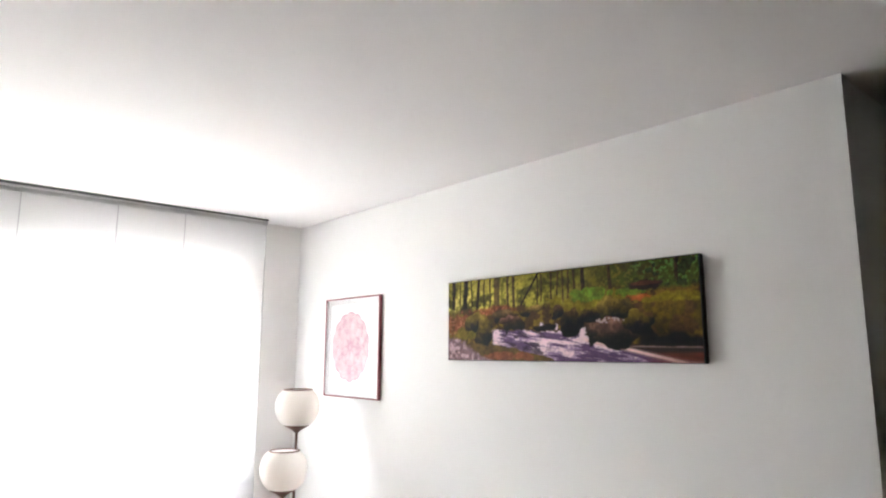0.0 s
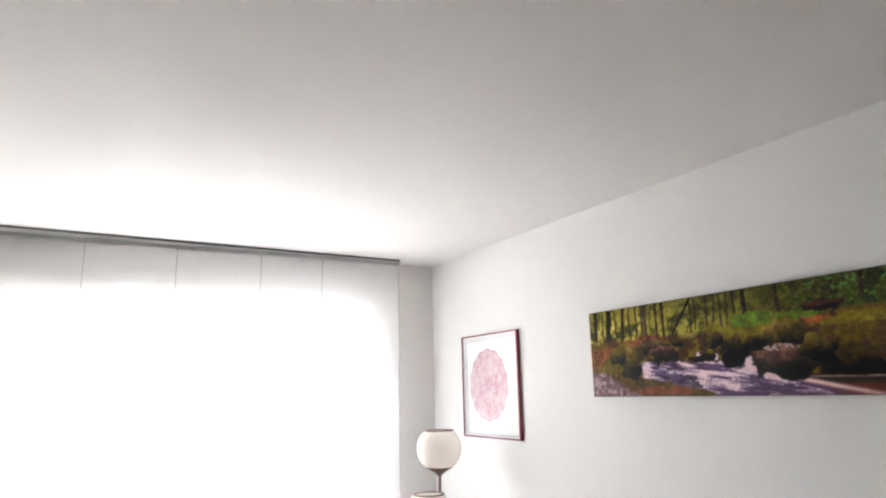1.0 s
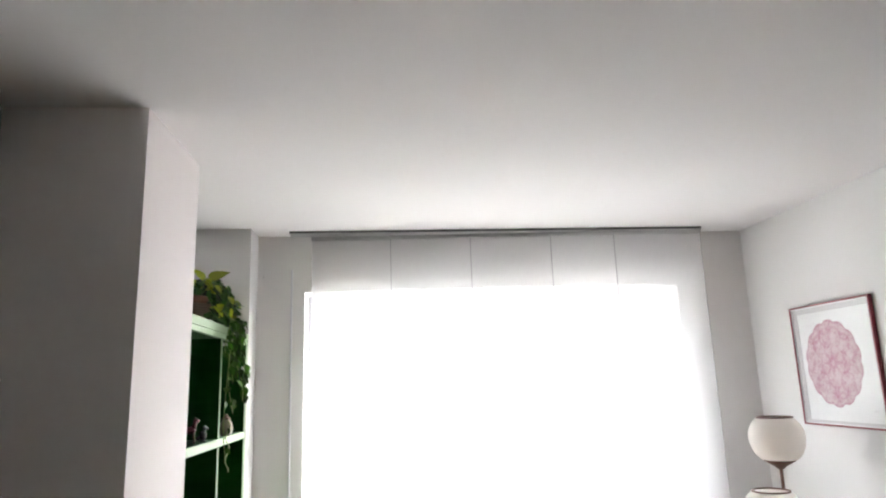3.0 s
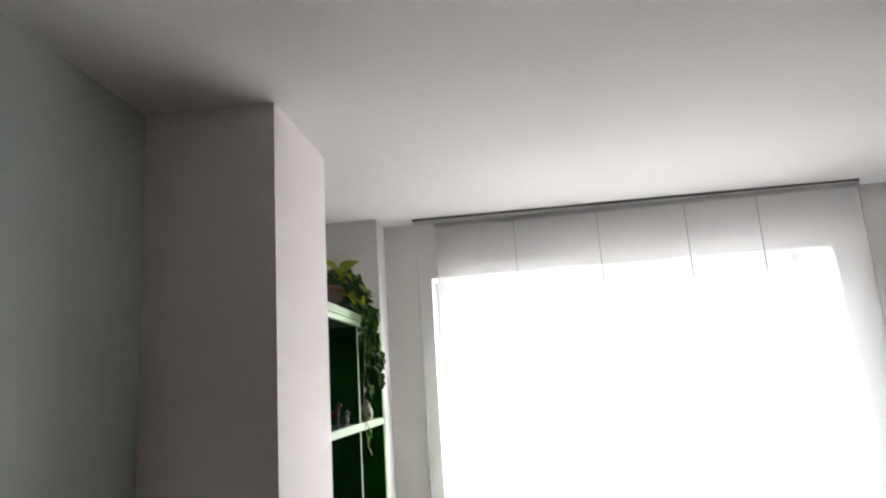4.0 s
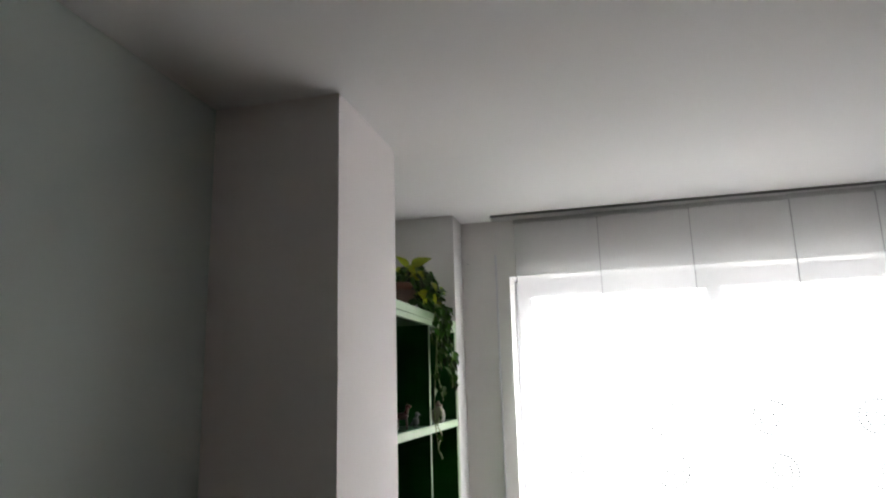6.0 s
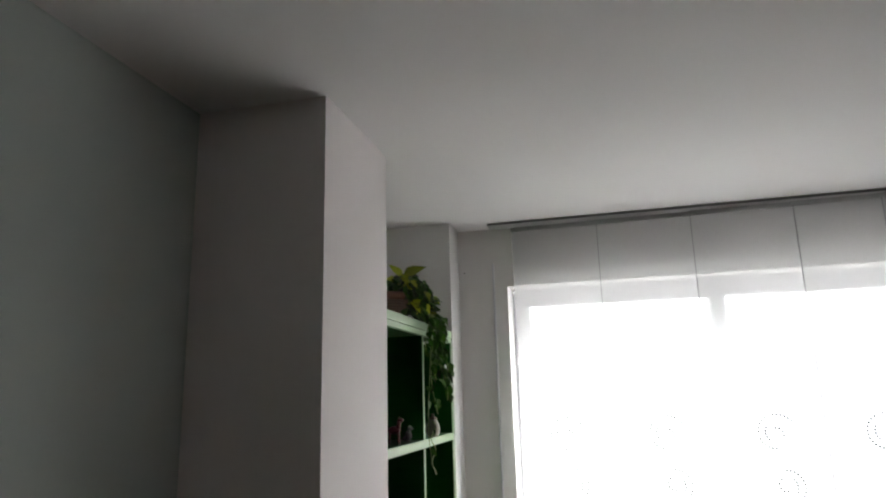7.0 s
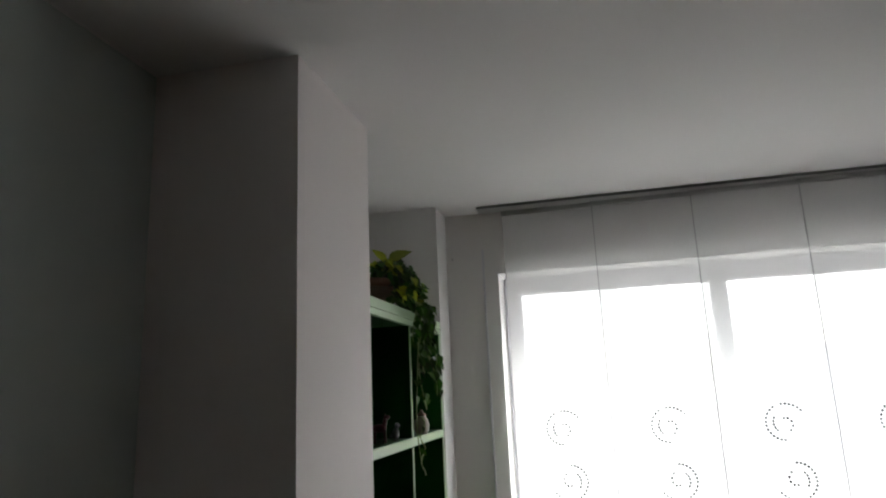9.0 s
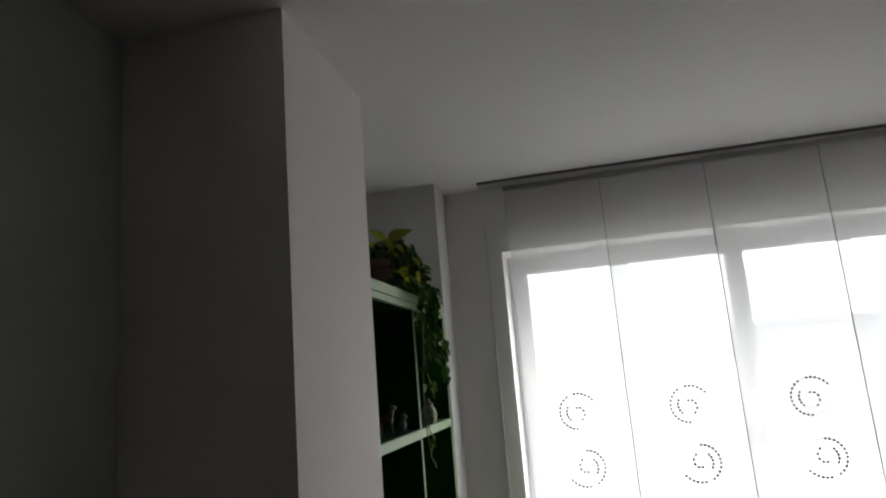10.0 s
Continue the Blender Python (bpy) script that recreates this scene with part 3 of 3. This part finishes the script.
build_framed()


# ---- floor lamp with globes ----
def build_lamp():
    lamp = tagged(new("floor_lamp"), "brown metal floor lamp with cream opal glass globes", "floor lamp")
    bx, by = 1.245, -0.78
    lamp.location = (bx, by, 0)
    part("base", lathe([(0.001, 0), (0.15, 0), (0.15, 0.012), (0.13, 0.022), (0.02, 0.03), (0.001, 0.03)], 40, (0.055, 0, 0)), BROWNMETAL, lamp, smooth=True)
    part("pole", tube([(0.055, 0, 0.028), (0.058, 0, 0.5), (0.062, 0, 1.036)], 0.0085, 12), BROWNMETAL, lamp, smooth=True)

    def globe(dx, dy, z):
        sh = part("shade", lathe([(0.062, -0.118), (0.092, -0.104), (0.119, -0.072), (0.134, -0.030), (0.138, 0.008), (0.132, 0.046), (0.117, 0.078), (0.096, 0.100), (0.088, 0.106), (0.084, 0.104), (0.112, 0.076), (0.127, 0.045), (0.133, 0.008), (0.129, -0.03), (0.114, -0.07), (0.088, -0.10), (0.06, -0.114)], 56, (dx, dy, z)), OPAL, lamp, "cream opal glass globe open at the top", True)
        part("rim", lathe([(0.082, 0.104), (0.091, 0.104), (0.091, 0.111), (0.082, 0.111), (0.082, 0.104)], 48, (dx, dy, z)), BROWNMETAL, sh, smooth=True)
        part("holder", lathe([(0.008, -0.158), (0.016, -0.155), (0.030, -0.142), (0.078, -0.114), (0.082, -0.108), (0.074, -0.108), (0.001, -0.130)], 40, (dx, dy, z)), BROWNMETAL, sh, "brown metal cup under the globe", True)

    globe(0.062, 0.0, 1.188)
    globe(-0.095, -0.150, 0.845)
    part("arm", tube([(0.059, 0, 0.58), (0.045, -0.02, 0.60), (-0.02, -0.09, 0.625), (-0.080, -0.135, 0.650), (-0.095, -0.150, 0.690)], 0.0075, 10), BROWNMETAL, lamp, smooth=True)


build_lamp()


# ---- alcove shelf and what stands on it ----
def build_shelf():
    x0, x1 = ALC_X + 0.004, -1.562
    y0, y1 = PIL_Y1 + 0.004, STUB_Y - 0.030
    top = 1.851
    sh = tagged(new("shelf_unit"), "pale green lacquered shelf unit with deep green inside, in the alcove", "shelf")
    t = 0.018
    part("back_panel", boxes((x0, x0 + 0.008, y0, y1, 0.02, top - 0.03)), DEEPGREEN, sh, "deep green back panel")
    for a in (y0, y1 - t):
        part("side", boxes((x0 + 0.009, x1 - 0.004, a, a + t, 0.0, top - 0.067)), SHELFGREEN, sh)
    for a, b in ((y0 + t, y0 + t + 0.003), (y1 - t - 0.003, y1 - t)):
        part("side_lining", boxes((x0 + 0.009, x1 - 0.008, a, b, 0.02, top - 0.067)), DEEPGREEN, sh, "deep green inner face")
    part("top_board", boxes((x0, x1, y0, y1, top - 0.040, top), bevel=0.003), SHELFGREEN, sh)
    part("top_rail", boxes((x1 - 0.026, x1 - 0.003, y0, y1, top - 0.066, top - 0.041), bevel=0.002), SHELFGREEN, sh)
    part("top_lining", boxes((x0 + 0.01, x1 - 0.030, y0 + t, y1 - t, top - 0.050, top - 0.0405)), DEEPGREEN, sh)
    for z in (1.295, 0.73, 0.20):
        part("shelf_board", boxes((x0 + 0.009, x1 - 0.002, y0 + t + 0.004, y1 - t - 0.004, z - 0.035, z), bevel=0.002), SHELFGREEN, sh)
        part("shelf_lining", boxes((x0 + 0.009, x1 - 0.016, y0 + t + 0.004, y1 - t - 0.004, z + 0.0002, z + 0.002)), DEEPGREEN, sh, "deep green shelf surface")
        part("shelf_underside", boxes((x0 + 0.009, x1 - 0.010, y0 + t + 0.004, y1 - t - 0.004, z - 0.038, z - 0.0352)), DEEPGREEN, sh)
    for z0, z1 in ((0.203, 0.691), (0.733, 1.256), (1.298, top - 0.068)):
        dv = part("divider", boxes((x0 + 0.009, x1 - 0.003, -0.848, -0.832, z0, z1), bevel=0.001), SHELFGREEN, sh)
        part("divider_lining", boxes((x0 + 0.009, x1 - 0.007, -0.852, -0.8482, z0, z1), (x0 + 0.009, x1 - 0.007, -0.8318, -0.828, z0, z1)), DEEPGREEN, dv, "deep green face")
    return top


SHELF_TOP = build_shelf()


def leaf(bm, m, length, width):
    """One heart-shaped, folded leaf along local x."""
    shape = ((0, 0), (0.05, 0.62), (0.22, 0.98), (0.45, 0.94), (0.72, 0.52), (1.0, 0))
    mid = [bm.verts.new(m @ Vector((s * length, 0, -0.16 * length * s * s))) for s, _ in shape]
    for side in (-1, 1):
        rim = [bm.verts.new(m @ Vector((s * length, side * w * width / 2, 0.16 * width * w - 0.16 * length * s * s))) for s, w in shape[1:-1]]
        line = [mid[0], *rim, mid[-1]]
        for i in range(len(shape) - 1):
            f = [mid[i], mid[i + 1], line[i + 1], line[i]]
            f = [q for n, q in enumerate(f) if q not in f[:n]]
            if side < 0:
                f.reverse()
            if len(f) > 2:
                bm.faces.new(f)


def build_plant():
    rnd = random.Random(11)
    pot = tagged(new("potted_plant"), "trailing green ivy plant in a brown pot on the shelf top", "plant")
    pot.location = (-1.69, -0.985, SHELF_TOP)
    prof = [(0.001, 0), (0.082, 0)]
    for i in range(7):
        z = 0.0125 * i
        prof += [(0.086 + 0.0028 * i, z + 0.002), (0.090 + 0.0028 * i, z + 0.006), (0.086 + 0.0028 * i, z + 0.0118)]
    prof += [(0.100, 0.088), (0.097, 0.082), (0.001, 0.082)]
    part("pot", lathe(prof, 40), TERRA, pot, "brown ribbed pot", True)
    part("rim", lathe([(0.1005, 0.084), (0.111, 0.086), (0.113, 0.118), (0.105, 0.121), (0.097, 0.088), (0.1005, 0.084)], 40), CLAY, pot, "reddish brown pot rim", True)
    part("soil", lathe([(0.001, 0.095), (0.096, 0.095), (0.096, 0.083), (0.001, 0.083)], 24), SOIL, pot)
    dark, light, stems = bmesh.new(), bmesh.new(), bmesh.new()
    ca, sa = math.cos(0.35), math.sin(0.35)

    def at(a, b, z):
        """A place a along the shelf's front towards the window's corner, b behind that line."""
        return Vector((ca * a - sa * b, sa * a + ca * b, z))

    def put(bm, p, yaw, pitch, roll, length, width):
        leaf(bm, Matrix.Translation(p) @ Euler((roll, pitch, yaw)).to_matrix().to_4x4(), length, width)

    def stalk(points, radius):
        st = tube(points, radius, 5)
        me = bpy.data.meshes.new("tmp")
        st.to_mesh(me)
        st.free()
        stems.from_mesh(me)
        bpy.data.meshes.remove(me)

    # the bushy crown, arching from the pot towards the window and over the shelf's edge
    for i in range(560):
        s = rnd.random() ** 0.85
        top = 0.215 + 0.020 * s - 0.105 * s ** 4
        low = 0.115 if s < 0.36 else 0.085 - 0.22 * (s - 0.36)
        z = low + (top - low) * rnd.random() ** 0.8
        p = at(0.005 + 0.205 * s + rnd.gauss(0, 0.012), 0.20 * s + rnd.gauss(0, 0.045), z)
        if p.x < 0.13:
            p.z = max(p.z, 0.03)
        if rnd.random() < 0.35:
            stalk([at(0.02 * rnd.random(), 0.03 * rnd.random(), 0.09), (at(0.02, 0.0, 0.15) + p) / 2 + Vector((0, 0, 0.02)), p], 0.0016)
        fresh = rnd.random() < (0.16 if z > top - 0.030 else 0.04)
        ln = rnd.uniform(0.036, 0.066)
        put(light if fresh else dark, p, rnd.uniform(-1.6, 1.6), rnd.uniform(-0.1, 1.1), rnd.uniform(-0.2, 1.1), ln, ln * rnd.uniform(0.6, 0.85))
    # leaves drooping in front of the pot
    for i in range(110):
        p = at(rnd.uniform(0.075, 0.17), rnd.uniform(-0.135, 0.0), rnd.uniform(0.025, 0.17))
        if p.x < 0.125 or p.z > 0.05:
            put(dark if rnd.random() < 0.93 else light, p, rnd.uniform(-1.6, 0.9), rnd.uniform(0.4, 1.3), rnd.uniform(-0.4, 0.8), rnd.uniform(0.035, 0.06), rnd.uniform(0.025, 0.045))
    # tall young leaves standing out of the top
    for a, z, yaw, pitch, roll, ln in ((0.080, 0.212, 0.35, -0.45, 1.1, 0.112), (0.060, 0.208, 3.4, -0.85, -1.0, 0.085), (0.070, 0.165, 0.2, 0.25, 0.9, 0.085), (0.050, 0.170, 2.9, 0.2, -0.8, 0.07), (0.10, 0.150, 0.5, 0.6, 0.8, 0.06)):
        p = at(a, -0.02, z)
        put(light, p, yaw, pitch, roll, ln, ln * 0.52)
        stalk([(0.0, 0.0, 0.09), at(a * 0.6, -0.01, z * 0.75), p], 0.0028)
    # hanging runners: start along and out, drop, sway, leaves, leaf size
    for sx, sy, drop, sway, n, big in ((0.165, 0.105, 0.17, 0.02, 10, 0.05), (0.165, 0.150, 0.66, 0.0, 9, 0.045), (0.17, 0.195, 0.30, 0.02, 22, 0.058), (0.165, 0.265, 0.26, 0.05, 24, 0.062), (0.17, 0.345, 0.40, 0.06, 24, 0.060), (0.16, 0.225, 0.46, 0.02, 14, 0.05), (0.165, 0.400, 0.30, 0.05, 16, 0.055), (0.168, 0.30, 0.17, 0.02, 16, 0.06)):
        pts = []
        for k in range(16):
            s = k / 15
            pts.append(Vector((sx + 0.014 * math.sin(5 * s + sy * 9), sy - 0.03 + sway * s + 0.012 * math.sin(9 * s + sy * 20), 0.02 - drop * s)))
        pts = [Vector((0.05, sy * 0.6, 0.12)), Vector((0.12, sy * 0.9, 0.07))] + pts
        stalk(pts, 0.0038 if drop > 0.7 else 0.0022)
        for i in range(n):
            s = ((i + rnd.random()) / n) ** 1.15
            p = pts[2 + min(15, int(s * 15))] + Vector((rnd.uniform(0, 0.012), rnd.gauss(0, 0.018), rnd.gauss(0, 0.012)))
            put(dark if rnd.random() < 0.985 else light, p, rnd.uniform(-1.4, 1.8), rnd.uniform(0.5, 1.4), rnd.uniform(-0.7, 0.9), rnd.uniform(0.6, 1.1) * big, rnd.uniform(0.5, 0.8) * big)
    # the longest runner ends in a loose loop of bare stem
    stalk([Vector((0.166 + 0.006 * math.sin(k), 0.150 + 0.022 * math.sin(k * 0.9), -0.47 - 0.016 * k)) for k in range(16)], 0.0032)
    part("foliage", dark, LEAF, pot, "dark green ivy leaves", True)["kind"] = "stuff"
    part("young_leaves", light, LEAFLIGHT, pot, "bright yellow-green leaves", True)
    part("stem", stems, STEM, pot)


build_plant()


def figure(name, mat, label, blobs, rods):
    """One small glazed figure: rounded lumps (x, y, z, rx, ry, rz) joined by rods (from, to, radius)."""
    bm = bmesh.new()
    for x, y, z, rx, ry, rz in blobs:
        bmesh.ops.create_uvsphere(bm, u_segments=14, v_segments=9, radius=1, matrix=Matrix.Translation((x, y, z)) @ Matrix.Diagonal((rx, ry, rz, 1)))
    for a, b, r in rods:
        a, b = Vector(a), Vector(b)
        m = Matrix.Translation((a + b) / 2) @ (b - a).to_track_quat("Z", "Y").to_matrix().to_4x4()
        bmesh.ops.create_cone(bm, cap_ends=True, segments=10, radius1=r * 1.15, radius2=r, depth=(b - a).length, matrix=m)
    return tagged(link(name, bm, mat, True), label, "ornament")


def build_ornaments():
    z = 1.297
    red = figure("figurine", REDTOY, "small dark red long-necked animal figurine on the shelf",
                 ((0, 0, 0.058, 0.030, 0.016, 0.017), (0.028, 0, 0.100, 0.015, 0.010, 0.010)),
                 [((x, y, 0), (x * 0.85, y * 0.8, 0.052), 0.0052) for x in (-0.022, 0.022) for y in (-0.010, 0.010)] + [((0.016, 0, 0.058), (0.024, 0, 0.100), 0.0090), ((0.022, 0.004, 0.104), (0.021, 0.005, 0.116), 0.003), ((-0.027, 0, 0.064), (-0.034, 0, 0.040), 0.003)])
    red.location, red.rotation_euler = (-1.635, -1.080, z), (0, 0, 0.3)
    grey = figure("figurine", GREYTOY, "small grey and white glazed bird figurine on the shelf",
                  ((0, 0, 0.030, 0.019, 0.014, 0.022), (0.010, 0, 0.062, 0.012, 0.011, 0.012), (0, 0, 0.005, 0.016, 0.013, 0.005)),
                  [((0.020, 0, 0.062), (0.030, 0, 0.059), 0.003), ((-0.012, 0, 0.028), (-0.034, 0, 0.010), 0.006), ((0.002, 0, 0.035), (0.010, 0, 0.062), 0.008)])
    grey.location, grey.rotation_euler = (-1.600, -0.985, z), (0, 0, -0.5)
    jar = tagged(new("jar"), "mottled cream jar with a lid behind the ivy runners", "jar")
    jar.location = (-1.588, -0.610, z)
    part("body", lathe([(0.001, 0), (0.024, 0), (0.033, 0.016), (0.036, 0.040), (0.030, 0.066), (0.021, 0.078), (0.021, 0.084), (0.001, 0.084)], 28), JAR, jar, smooth=True)
    part("lid", lathe([(0.001, 0.0845), (0.024, 0.0845), (0.024, 0.090), (0.010, 0.098), (0.007, 0.110), (0.001, 0.112)], 24), TERRA, jar, smooth=True)


build_ornaments()

# ---- outside ----
GROUND = material("pale_gravel_ground", (0.34, 0.335, 0.325), 0.9, vary=0.2, scale=0.2, grain=4, bump=0.2)
tagged(link("ground", boxes((-600, 600, 0.6, 1500, -6.2, -6.0)), GROUND), "pale gravel ground outside below the window", "ground", kind="structure")
PLASTER = material("pale_plaster", (0.78, 0.77, 0.80), 0.9, vary=0.05, scale=0.4, grain=6, bump=0.2)
DARKPANE = material("dim_window_pane", (0.62, 0.63, 0.65), 0.15, vary=0.1, scale=1, bump=0)


def build_house(x, y, w, h, storeys, cols):
    house = tagged(new("apartment_building"), "pale plastered apartment building in the hazy distance", "building", "houses across the street")
    house.location = (x, y, -6)
    part("wall", boxes((-w / 2, w / 2, 0, 9, 0, h)), PLASTER, house)
    part("roof", boxes((-w / 2 - 0.4, w / 2 + 0.4, -0.4, 9.4, h, h + 0.5)), PLASTER, house)
    for r in range(storeys):
        for c in range(cols):
            px, pz = -w / 2 + w * (c + 0.5) / cols, h * (r + 0.5) / storeys
            win = part("window", boxes((px - 0.75, px + 0.75, -0.06, 0.0, pz - 0.75, pz + 0.75)), PVC, house)
            part("pane", boxes((px - 0.63, px + 0.63, -0.075, -0.062, pz - 0.63, pz + 0.63)), DARKPANE, win)


build_house(24, 62, 20, 9.6, 3, 7)
build_house(-16, 78, 12, 8.0, 3, 4)

NAIL = material("dark_steel_nail", (0.06, 0.05, 0.05), 0.4, 0.7, bump=0)
nail = tagged(link("nail", tube([(0, 0, 0), (0, -0.012, 0.002), (0, -0.014, 0.002)], 0.0022, 8), NAIL), "small dark nail in the white wall beside the window", "nail")
nail.location = (-1.53, 0.0, 2.233)

# thin vertical trim on the wall beside the window
tagged(link("wall_trim", boxes((-1.356, -1.344, -0.012, 0, 0.3, 2.28), bevel=0.003), PVC), "thin white cable cover on the wall beside the window", "trim", kind="structure")
